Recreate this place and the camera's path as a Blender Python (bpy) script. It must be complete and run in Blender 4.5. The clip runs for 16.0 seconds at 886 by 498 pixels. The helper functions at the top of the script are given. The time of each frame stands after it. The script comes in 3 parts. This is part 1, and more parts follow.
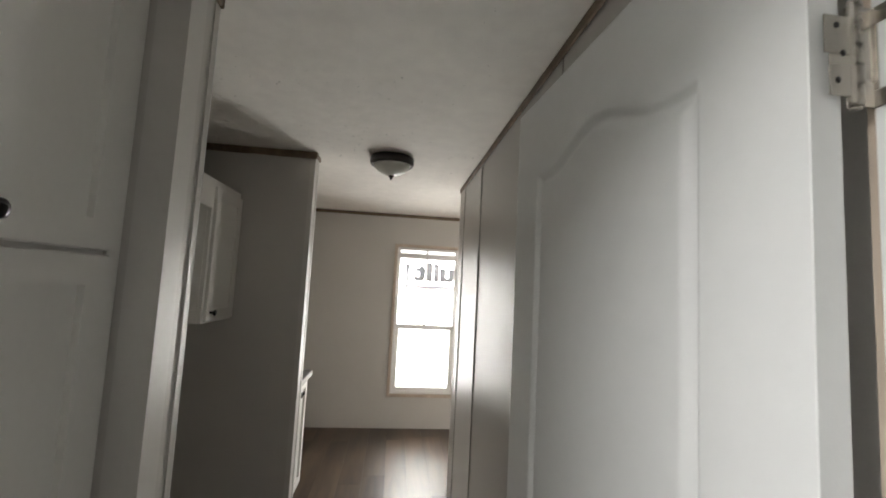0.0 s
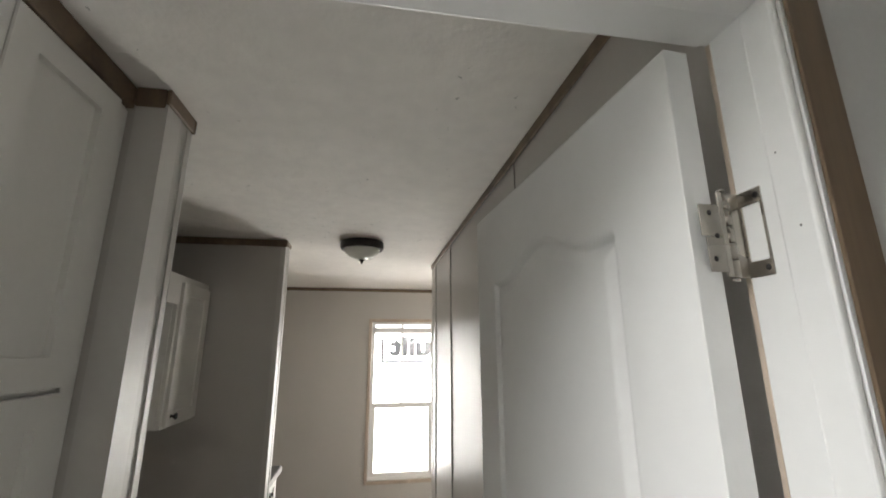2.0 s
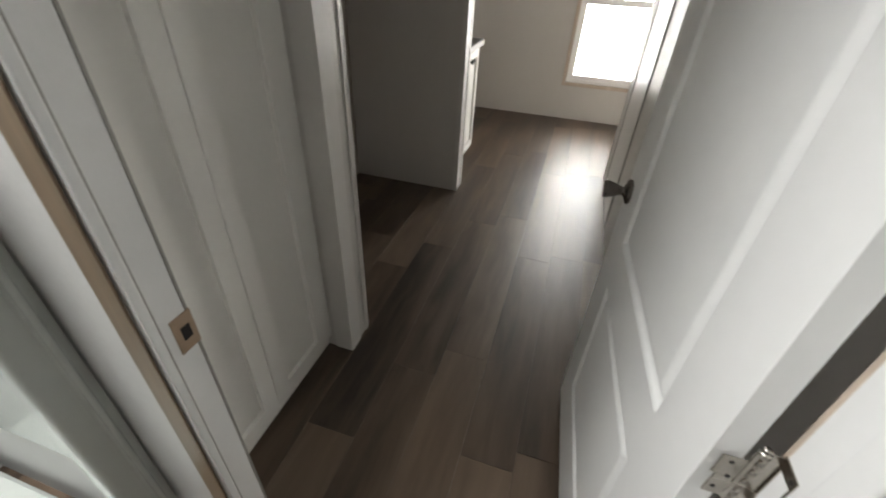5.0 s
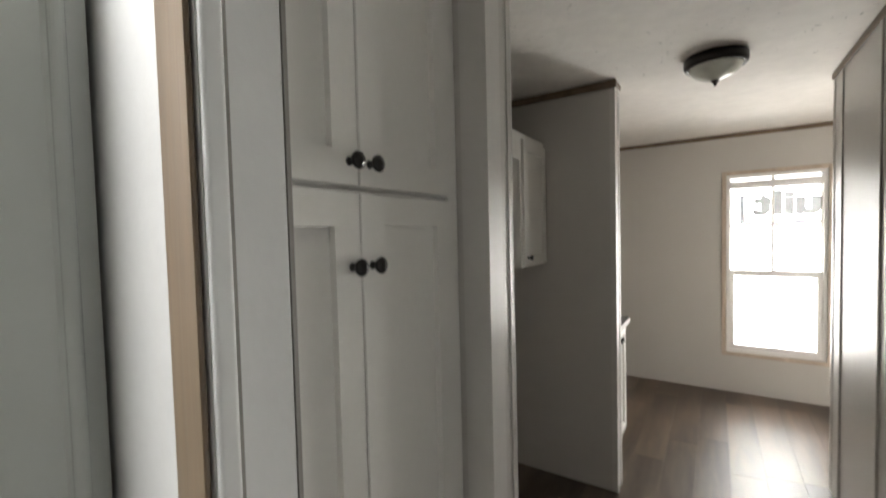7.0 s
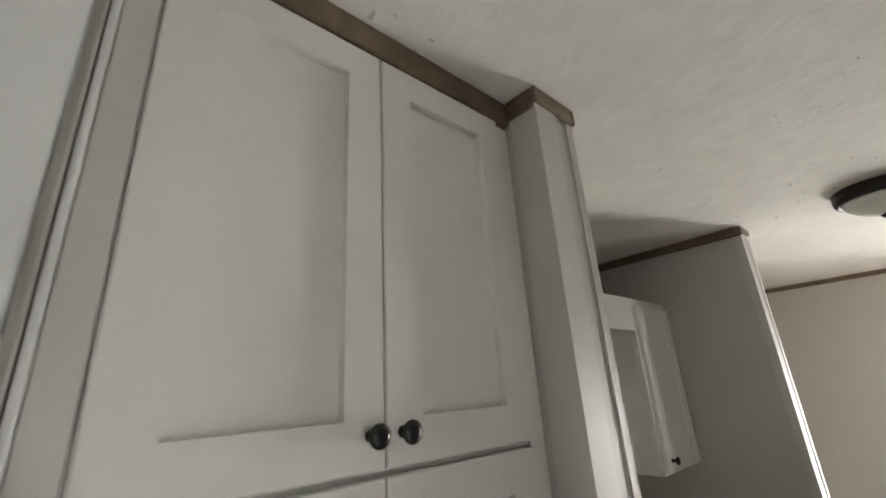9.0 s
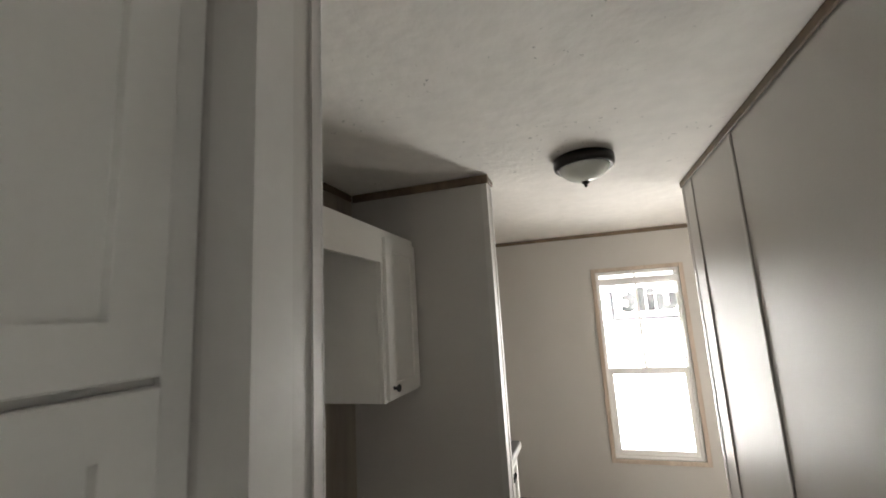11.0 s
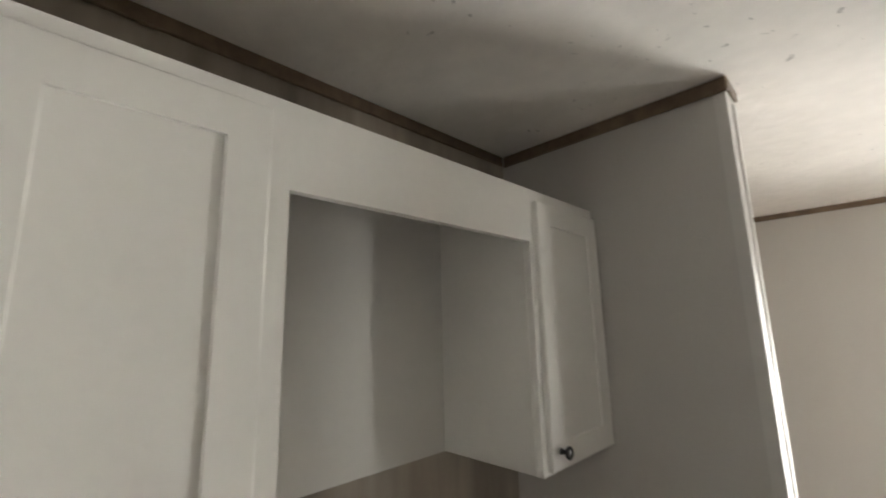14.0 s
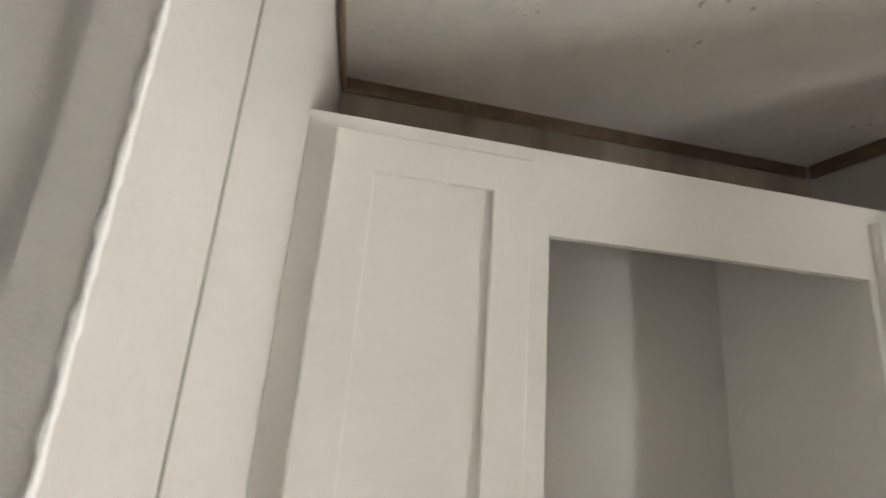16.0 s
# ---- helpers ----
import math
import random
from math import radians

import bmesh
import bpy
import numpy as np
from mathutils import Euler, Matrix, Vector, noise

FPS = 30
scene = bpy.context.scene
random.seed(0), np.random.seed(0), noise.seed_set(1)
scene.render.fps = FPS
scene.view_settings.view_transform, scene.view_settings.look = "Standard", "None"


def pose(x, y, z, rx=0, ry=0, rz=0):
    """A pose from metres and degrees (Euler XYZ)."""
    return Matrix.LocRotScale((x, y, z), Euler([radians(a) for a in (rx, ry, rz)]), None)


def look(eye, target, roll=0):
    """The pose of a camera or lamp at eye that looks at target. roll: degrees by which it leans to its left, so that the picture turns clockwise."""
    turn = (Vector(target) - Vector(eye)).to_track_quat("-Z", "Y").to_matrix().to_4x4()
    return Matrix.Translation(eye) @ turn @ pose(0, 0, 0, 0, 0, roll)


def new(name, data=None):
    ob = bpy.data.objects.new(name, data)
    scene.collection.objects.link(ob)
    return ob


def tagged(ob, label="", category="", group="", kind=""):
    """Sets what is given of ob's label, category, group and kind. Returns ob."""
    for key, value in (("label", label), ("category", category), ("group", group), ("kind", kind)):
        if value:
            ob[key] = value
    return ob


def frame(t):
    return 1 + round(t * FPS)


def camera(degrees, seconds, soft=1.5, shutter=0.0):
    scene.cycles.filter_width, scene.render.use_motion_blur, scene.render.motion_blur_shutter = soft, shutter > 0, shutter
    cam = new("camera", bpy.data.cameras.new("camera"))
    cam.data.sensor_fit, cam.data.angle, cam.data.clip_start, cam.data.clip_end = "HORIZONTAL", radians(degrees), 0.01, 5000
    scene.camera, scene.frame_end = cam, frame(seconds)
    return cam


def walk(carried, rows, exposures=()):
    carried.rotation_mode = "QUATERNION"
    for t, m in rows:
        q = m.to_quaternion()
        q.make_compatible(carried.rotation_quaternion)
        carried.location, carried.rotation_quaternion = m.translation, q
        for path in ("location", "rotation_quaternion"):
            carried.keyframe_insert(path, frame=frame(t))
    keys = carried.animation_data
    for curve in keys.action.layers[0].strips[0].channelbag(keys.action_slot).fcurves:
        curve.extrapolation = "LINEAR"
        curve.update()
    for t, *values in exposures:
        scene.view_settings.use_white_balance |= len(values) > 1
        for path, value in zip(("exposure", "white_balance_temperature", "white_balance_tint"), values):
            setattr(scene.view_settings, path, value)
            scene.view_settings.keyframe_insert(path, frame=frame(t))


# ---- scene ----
cam = camera(93.9, 16.0, soft=1.7, shutter=0.5)
PATH = [
    (0, (0.017, -0.039, 1.591), (0.243, 1.94, 1.766), 3.0),
    (0.5, (0.019, -0.055, 1.603), (0.309, 1.904, 1.889), 2.2),
    (1, (0.031, -0.069, 1.659), (0.355, 1.863, 2.063), 1.0),
    (1.5, (0.035, -0.098, 1.704), (0.376, 1.804, 2.22), -0.1),
    (2, (0.041, -0.106, 1.704), (0.366, 1.811, 2.173), -0.2),
    (2.5, (0.057, -0.05, 1.653), (0.331, 1.921, 1.856), 0.8),
    (3, (0.062, -0.039, 1.59), (0.211, 1.951, 1.456), 2.8),
    (3.5, (0.081, -0.034, 1.522), (0.069, 1.9, 1.012), 4.6),
    (4, (0.146, -0.046, 1.424), (0.009, 1.687, 0.436), 5.5),
    (4.2, (0.156, -0.053, 1.367), (-0.004, 1.56, 0.195), 5.8),
    (6.3, (0.111, -0.059, 1.447), (-0.887, 1.555, 0.817), -1.2),
    (6.5, (0.03, -0.004, 1.476), (-1.012, 1.641, 1.02), -0.4),
    (6.6, (0.007, 0.013, 1.494), (-1.048, 1.671, 1.121), -0.4),
    (7, (-0.04, 0.051, 1.537), (-1.139, 1.72, 1.461), -1.4),
    (7.5, (-0.049, 0.102, 1.586), (-1.256, 1.683, 1.797), -3.8),
    (8, (-0.069, 0.22, 1.635), (-1.441, 1.614, 2.051), -4.8),
    (8.5, (-0.072, 0.258, 1.689), (-1.519, 1.526, 2.235), -3.8),
    (9, (-0.076, 0.273, 1.722), (-1.482, 1.541, 2.368), -3.6),
    (9.5, (-0.095, 0.328, 1.722), (-1.32, 1.799, 2.3), -5.4),
    (9.8, (-0.084, 0.367, 1.723), (-1.085, 2.021, 2.233), -6.2),
    (10, (-0.083, 0.394, 1.716), (-0.947, 2.134, 2.189), -6.0),
    (12.3, (-0.21, 0.995, 1.652), (-0.745, 2.908, 1.891), -2.8),
    (12.5, (-0.211, 1.095, 1.65), (-0.892, 2.962, 1.878), -3.4),
    (13, (-0.243, 1.285, 1.642), (-1.376, 2.92, 1.85), -3.6),
    (13.5, (-0.252, 1.296, 1.686), (-1.596, 2.745, 1.989), -3.4),
    (14, (-0.315, 1.249, 1.713), (-1.717, 2.63, 2.069), -1.3),
    (14.5, (-0.353, 1.204, 1.724), (-2.004, 2.236, 2.18), 1.9),
    (15, (-0.35, 1.201, 1.731), (-2.255, 1.6, 2.191), 4.7),
    (15.5, (-0.332, 1.221, 1.732), (-2.276, 1.37, 2.179), 5.6),
    (16, (-0.328, 1.228, 1.737), (-2.238, 1.599, 2.198), 4.6),
]
EXPOSURE = [(0.0, 0.64), (0.5, 0.76), (1.5, 0.84), (2.5, 0.78), (3.2, 0.64), (4.0, 0.72), (6.5, 0.97), (7.0, 0.98), (7.5, 0.98), (8.0, 1.1), (8.5, 1.32), (9.0, 1.4), (9.5, 1.25), (10.2, 1.08), (12.5, 1.1), (13.5, 1.43), (14.0, 1.58), (14.5, 1.72), (15.2, 1.95), (15.6, 1.88), (16.0, 2.0)]
walk(cam, [(t, look(eye, target, roll)) for t, eye, target, roll in PATH], EXPOSURE)

# ---- light ----
world = bpy.data.worlds.new("sky")
scene.world = world
world.use_nodes = True
wn = world.node_tree.nodes
sky = wn.new("ShaderNodeTexSky")
sky.sky_type = "NISHITA"
sky.sun_disc = False
sky.sun_elevation, sky.sun_rotation = radians(48), radians(140)
wn["Background"].inputs["Strength"].default_value = 0.15
world.node_tree.links.new(sky.outputs[0], wn["Background"].inputs["Color"])

sun = new("sun", bpy.data.lights.new("sun", "SUN"))
sun.data.energy, sun.data.angle, sun.data.color = 3.0, radians(1.0), (1.0, 0.96, 0.9)
sun.matrix_world = look((0, 0, 0), (-math.sin(radians(140)) * 0.6, 0.5, -0.75))


def window_light(name, eye, target, w, h, power, color, spread=180):
    """Skylight that enters by a window's opening."""
    lamp = new(name, bpy.data.lights.new(name, "AREA"))
    lamp.data.shape, lamp.data.size, lamp.data.size_y = "RECTANGLE", w, h
    lamp.data.energy, lamp.data.color, lamp.data.spread = power, color, radians(spread)
    lamp.matrix_world = look(eye, target)
    return lamp


DAY = (1.0, 0.968, 0.915)
COOL = (0.985, 0.99, 0.98)
window_light("skylight_dining", (0.395, 4.788, 1.13), (0.395, 0.0, 1.0), 0.69, 1.49, 17, DAY, 125)
window_light("skylight_living", (2.85, 4.70, 1.0), (2.3, 0.0, -0.5), 1.6, 1.2, 50, DAY, 150)
# Added, unseen source for the daylight on the door and jambs.
window_light("assumed_skylight_bath", (-0.83, -0.17, 2.43), (-0.828, -0.17, 0.0), 0.48, 0.54, 28, COOL, 148)

# ---- materials ----


def mat(name, color, rough=0.6, metal=0.0, spread=0.08, grain=40.0, patch=2.5, bump=0.0, bump_scale=60.0, stretch=(1, 1, 1), spec=0.5, coat=0.0, vary=0.0):
    """A surface with variation at two scales, fine relief and an optional tone of its own for each piece."""
    m = bpy.data.materials.new(name)
    m.use_nodes = True
    nt = m.node_tree
    n, ln = nt.nodes, nt.links
    bsdf = n["Principled BSDF"]
    bsdf.inputs["Metallic"].default_value = metal
    bsdf.inputs["Specular IOR Level"].default_value = spec
    bsdf.inputs["Coat Weight"].default_value = coat
    tc = n.new("ShaderNodeTexCoord")
    mp = n.new("ShaderNodeMapping")
    mp.inputs["Scale"].default_value = stretch
    ln.new(tc.outputs["Object"], mp.inputs["Vector"])
    vec = mp.outputs["Vector"]
    a = n.new("ShaderNodeTexNoise")
    a.inputs["Scale"].default_value, a.inputs["Detail"].default_value = grain, 6
    b = n.new("ShaderNodeTexNoise")
    b.inputs["Scale"].default_value, b.inputs["Detail"].default_value = patch, 3
    ln.new(vec, a.inputs["Vector"])
    ln.new(vec, b.inputs["Vector"])
    add = n.new("ShaderNodeMath")
    add.operation = "ADD"
    ln.new(a.outputs["Fac"], add.inputs[0])
    ln.new(b.outputs["Fac"], add.inputs[1])
    out = add.outputs[0]
    if vary:
        info = n.new("ShaderNodeObjectInfo")
        mul = n.new("ShaderNodeMath")
        mul.operation, mul.inputs[1].default_value = "MULTIPLY_ADD", vary / max(spread, 0.001)
        ln.new(info.outputs["Random"], mul.inputs[0])
        ln.new(out, mul.inputs[2])
        out = mul.outputs[0]
    rng = n.new("ShaderNodeMapRange")
    rng.inputs["From Min"].default_value, rng.inputs["From Max"].default_value = 0.6, 1.4 + (vary / max(spread, 0.001))
    rng.inputs["To Min"].default_value, rng.inputs["To Max"].default_value = 1 - spread - vary / 2, 1 + spread + vary / 2
    ln.new(out, rng.inputs["Value"])
    mix = n.new("ShaderNodeVectorMath")
    mix.operation = "SCALE"
    mix.inputs[0].default_value = color
    ln.new(rng.outputs["Result"], mix.inputs["Scale"])
    ln.new(mix.outputs["Vector"], bsdf.inputs["Base Color"])
    rr = n.new("ShaderNodeMapRange")
    rr.inputs["From Min"].default_value, rr.inputs["From Max"].default_value = 0.3, 0.7
    rr.inputs["To Min"].default_value, rr.inputs["To Max"].default_value = max(0.02, rough - 0.06), min(1.0, rough + 0.06)
    ln.new(b.outputs["Fac"], rr.inputs["Value"])
    ln.new(rr.outputs["Result"], bsdf.inputs["Roughness"])
    if bump:
        c = n.new("ShaderNodeTexNoise")
        c.inputs["Scale"].default_value, c.inputs["Detail"].default_value = bump_scale, 4
        ln.new(vec, c.inputs["Vector"])
        bp = n.new("ShaderNodeBump")
        bp.inputs["Strength"].default_value, bp.inputs["Distance"].default_value = bump, 0.004
        ln.new(c.outputs["Fac"], bp.inputs["Height"])
        ln.new(bp.outputs["Normal"], bsdf.inputs["Normal"])
    return m


def wood(name, dark, light, rough, along=(14, 0.9, 14), vary=0.0, bump=0.12):
    """Wood print with streaks along one axis."""
    m = bpy.data.materials.new(name)
    m.use_nodes = True
    nt = m.node_tree
    n, ln = nt.nodes, nt.links
    bsdf = n["Principled BSDF"]
    tc = n.new("ShaderNodeTexCoord")
    geo = n.new("ShaderNodeNewGeometry")
    info = n.new("ShaderNodeObjectInfo")
    shift = n.new("ShaderNodeVectorMath")
    shift.operation = "MULTIPLY_ADD"
    comb = n.new("ShaderNodeCombineXYZ")
    for i in range(3):
        ln.new(info.outputs["Random"], comb.inputs[i])
    shift.inputs[1].default_value = (37.0, 53.0, 11.0)
    ln.new(comb.outputs[0], shift.inputs[0])
    ln.new(geo.outputs["Position"], shift.inputs[2])
    mp = n.new("ShaderNodeMapping")
    mp.inputs["Scale"].default_value = along
    ln.new(shift.outputs["Vector"], mp.inputs["Vector"])
    broad = n.new("ShaderNodeTexNoise")
    broad.inputs["Scale"].default_value, broad.inputs["Detail"].default_value, broad.inputs["Distortion"].default_value = 0.55, 3, 0.5
    fine = n.new("ShaderNodeTexNoise")
    fine.inputs["Scale"].default_value, fine.inputs["Detail"].default_value, fine.inputs["Distortion"].default_value = 4.0, 8, 0.4
    ln.new(mp.outputs[0], broad.inputs["Vector"])
    ln.new(mp.outputs[0], fine.inputs["Vector"])
    mixv = n.new("ShaderNodeMath")
    mixv.operation, mixv.inputs[1].default_value = "MULTIPLY_ADD", 0.45
    ln.new(fine.outputs["Fac"], mixv.inputs[0])
    ln.new(broad.outputs["Fac"], mixv.inputs[2])
    tone = n.new("ShaderNodeMath")
    tone.operation, tone.inputs[1].default_value = "MULTIPLY_ADD", vary
    ln.new(info.outputs["Random"], tone.inputs[0])
    ln.new(mixv.outputs[0], tone.inputs[2])
    ramp = n.new("ShaderNodeValToRGB")
    ramp.color_ramp.elements[0].position, ramp.color_ramp.elements[1].position = 0.5, 0.98 + vary
    ramp.color_ramp.elements[0].color, ramp.color_ramp.elements[1].color = (*dark, 1), (*light, 1)
    ln.new(tone.outputs[0], ramp.inputs["Fac"])
    ln.new(ramp.outputs["Color"], bsdf.inputs["Base Color"])
    rr = n.new("ShaderNodeMapRange")
    rr.inputs["To Min"].default_value, rr.inputs["To Max"].default_value = rough - 0.08, rough + 0.1
    ln.new(fine.outputs["Fac"], rr.inputs["Value"])
    ln.new(rr.outputs["Result"], bsdf.inputs["Roughness"])
    bp = n.new("ShaderNodeBump")
    bp.inputs["Strength"].default_value, bp.inputs["Distance"].default_value = bump, 0.002
    ln.new(fine.outputs["Fac"], bp.inputs["Height"])
    ln.new(bp.outputs["Normal"], bsdf.inputs["Normal"])
    return m


M_WALL = mat("vinyl_wallboard", (0.52, 0.498, 0.468), 0.38, spread=0.04, grain=160, patch=1.5, bump=0.14, bump_scale=420)
M_BATHWALL = mat("bath_wallboard", (0.52, 0.515, 0.505), 0.5, spread=0.04, grain=120, bump=0.12, bump_scale=420)
M_CEIL = mat("stippled_ceiling", (0.87, 0.845, 0.80), 0.9, spread=0.07, grain=14, patch=2.6, bump=0.8, bump_scale=22)


def ceiling_flecks(m):
    """Clustered dark flecks in the colour and brushed ridges in the stippled coat."""
    n, ln = m.node_tree.nodes, m.node_tree.links
    bsdf = n["Principled BSDF"]
    old = bsdf.inputs["Base Color"].links[0].from_socket
    relief = bsdf.inputs["Normal"].links[0].from_socket
    tc = n.new("ShaderNodeTexCoord")
    warp = n.new("ShaderNodeTexNoise")
    warp.inputs["Scale"].default_value, warp.inputs["Detail"].default_value = 30.0, 4
    mixw = n.new("ShaderNodeVectorMath")
    mixw.operation = "MULTIPLY_ADD"
    mixw.inputs[1].default_value = (0.075, 0.075, 0.075)
    ln.new(tc.outputs["Object"], warp.inputs["Vector"])
    ln.new(warp.outputs["Color"], mixw.inputs[0])
    ln.new(tc.outputs["Object"], mixw.inputs[2])
    vor = n.new("ShaderNodeTexVoronoi")
    vor.inputs["Scale"].default_value = 21.0
    ln.new(mixw.outputs["Vector"], vor.inputs["Vector"])
    where = n.new("ShaderNodeTexNoise")
    where.inputs["Scale"].default_value, where.inputs["Detail"].default_value = 3.2, 2
    ln.new(tc.outputs["Object"], where.inputs["Vector"])
    size = n.new("ShaderNodeMapRange")
    size.inputs["From Min"].default_value, size.inputs["From Max"].default_value = 0.47, 0.66
    size.inputs["To Min"].default_value, size.inputs["To Max"].default_value = 0.012, 0.135
    ln.new(where.outputs["Fac"], size.inputs["Value"])
    fleck = n.new("ShaderNodeMath")
    fleck.operation = "LESS_THAN"
    ln.new(vor.outputs["Distance"], fleck.inputs[0])
    ln.new(size.outputs["Result"], fleck.inputs[1])
    tone = n.new("ShaderNodeMath")
    tone.operation, tone.inputs[1].default_value, tone.inputs[2].default_value = "MULTIPLY_ADD", -0.38, 1.0
    ln.new(fleck.outputs[0], tone.inputs[0])
    scale = n.new("ShaderNodeVectorMath")
    scale.operation = "SCALE"
    ln.new(old, scale.inputs[0])
    ln.new(tone.outputs[0], scale.inputs["Scale"])
    ln.new(scale.outputs["Vector"], bsdf.inputs["Base Color"])
    ridge = n.new("ShaderNodeTexNoise")
    ridge.inputs["Scale"].default_value, ridge.inputs["Detail"].default_value, ridge.inputs["Distortion"].default_value = 5.0, 3, 0.8
    ln.new(tc.outputs["Object"], ridge.inputs["Vector"])
    high = n.new("ShaderNodeMapRange")
    high.inputs["From Min"].default_value, high.inputs["From Max"].default_value = 0.45, 0.62
    ln.new(ridge.outputs["Fac"], high.inputs["Value"])
    bump = n.new("ShaderNodeBump")
    bump.inputs["Strength"].default_value, bump.inputs["Distance"].default_value = 0.16, 0.005
    ln.new(high.outputs["Result"], bump.inputs["Height"])
    ln.new(relief, bump.inputs["Normal"])
    ln.new(bump.outputs["Normal"], bsdf.inputs["Normal"])


ceiling_flecks(M_CEIL)
M_TRIM = wood("brown_trim_and_gap_shade", (0.100, 0.066, 0.042), (0.235, 0.168, 0.108), 0.5, along=(9, 9, 9))
M_TAN = wood("tan_trim", (0.10, 0.066, 0.038), (0.185, 0.130, 0.082), 0.34, along=(34, 34, 2))
M_WINTRIM = wood("beige_window_trim", (0.42, 0.34, 0.27), (0.58, 0.48, 0.39), 0.5, along=(20, 20, 2))
M_GREYTRIM = mat("vinyl_batten", (0.58, 0.56, 0.53), 0.38, spread=0.03, bump=0.05)
M_GREYSTRIP = mat("dark_joint_and_shade", (0.31, 0.295, 0.27), 0.6)
M_CAB = mat("white_cabinet_foil", (0.80, 0.785, 0.745), 0.38, spread=0.02, grain=60, patch=1.2, bump=0.03, bump_scale=150)
# Darker than the door white: part of the niche's shade is in this colour.
M_CABIN = mat("shaded_cabinet_inside", (0.66, 0.645, 0.605), 0.5, spread=0.02)
M_DOOR = mat("white_door_paint", (0.80, 0.80, 0.79), 0.36, spread=0.02, grain=30, patch=1.4, bump=0.06, bump_scale=120)
M_JAMB = mat("white_jamb_paint", (0.78, 0.78, 0.77), 0.4, spread=0.025, bump=0.05, bump_scale=100)
M_BLACK = mat("oil_rubbed_bronze", (0.010, 0.009, 0.009), 0.2, metal=0.0, spread=0.2)
M_BRONZE = mat("dark_bronze_rim", (0.018, 0.015, 0.014), 0.32, metal=0.3, spread=0.15)
M_NICKEL = mat("satin_nickel", (0.42, 0.39, 0.35), 0.26, metal=1.0, spread=0.06)
M_KNOB = mat("dark_satin_nickel", (0.17, 0.155, 0.14), 0.24, metal=1.0, spread=0.06)
M_BRASS = mat("worn_brass_plate", (0.42, 0.31, 0.22), 0.4, metal=0.8, spread=0.15)
M_CHROME = mat("chrome", (0.75, 0.76, 0.78), 0.1, metal=1.0, spread=0.03)
M_DARK = mat("dark_hole", (0.02, 0.016, 0.014), 0.9)
M_TUB = mat("white_fibreglass", (0.46, 0.482, 0.455), 0.22, spread=0.02, bump=0.02, bump_scale=8, coat=0.2)
M_COUNTER = mat("charcoal_laminate", (0.075, 0.072, 0.072), 0.35, spread=0.3, grain=160, patch=20)
M_PAPER = mat("torn_white_paper", (0.80, 0.79, 0.77), 0.7, spread=0.1, grain=300, bump=0.3, bump_scale=500)
M_EDGE = mat("grey_laminate_edge", (0.42, 0.40, 0.38), 0.45, spread=0.05)
M_VINYL = mat("white_vinyl_window", (0.82, 0.81, 0.79), 0.4, spread=0.015)
M_BLIND = mat("white_blind", (0.84, 0.82, 0.80), 0.5, spread=0.03)
M_FROST = mat("frosted_glass_bowl", (0.85, 0.875, 0.81), 0.16, spread=0.1, grain=9, patch=7)
M_RED = mat("red_plastic_valve", (0.55, 0.02, 0.03), 0.35)
M_FLOOR = wood("vinyl_plank", (0.017, 0.0105, 0.0068), (0.152, 0.106, 0.073), 0.39, along=(5.0, 0.7, 5.0), vary=0.10, bump=0.03)
M_BACKWALL = wood("greige_wood_print", (0.19, 0.16, 0.127), (0.46, 0.405, 0.335), 0.5, along=(4.5, 4.5, 0.5))
M_GROUND = mat("pale_gravel", (0.42, 0.40, 0.37), 0.9, spread=0.15, grain=12, patch=0.4)


def plain_nodes(name):
    m = bpy.data.materials.new(name)
    m.use_nodes = True
    m.node_tree.nodes.clear()
    out = m.node_tree.nodes.new("ShaderNodeOutputMaterial")
    return m, m.node_tree.nodes, m.node_tree.links, out


def glass_material():
    m, n, ln, out = plain_nodes("window_glass")
    g = n.new("ShaderNodeBsdfGlass")
    g.inputs["Roughness"].default_value, g.inputs["IOR"].default_value = 0.0, 1.45
    g.inputs["Color"].default_value = (0.97, 0.98, 0.98, 1)
    ln.new(g.outputs[0], out.inputs["Surface"])
    return m


def sheer_material(name, color, clear):
    """Thin printed film that lets some daylight through."""
    m, n, ln, out = plain_nodes(name)
    t = n.new("ShaderNodeBsdfTranslucent")
    t.inputs["Color"].default_value = (*color, 1)
    c = n.new("ShaderNodeBsdfTransparent")
    mix = n.new("ShaderNodeMixShader")
    mix.inputs[0].default_value = clear
    ln.new(t.outputs[0], mix.inputs[1])
    ln.new(c.outputs[0], mix.inputs[2])
    ln.new(mix.outputs[0], out.inputs["Surface"])
    return m


def ink_material(name, color, clear):
    """Printed ink, all but opaque."""
    m, n, ln, out = plain_nodes(name)
    d = n.new("ShaderNodeBsdfDiffuse")
    d.inputs["Color"].default_value = (*color, 1)
    c = n.new("ShaderNodeBsdfTransparent")
    mix = n.new("ShaderNodeMixShader")
    mix.inputs[0].default_value = clear
    ln.new(d.outputs[0], mix.inputs[1])
    ln.new(c.outputs[0], mix.inputs[2])
    ln.new(mix.outputs[0], out.inputs["Surface"])
    return m


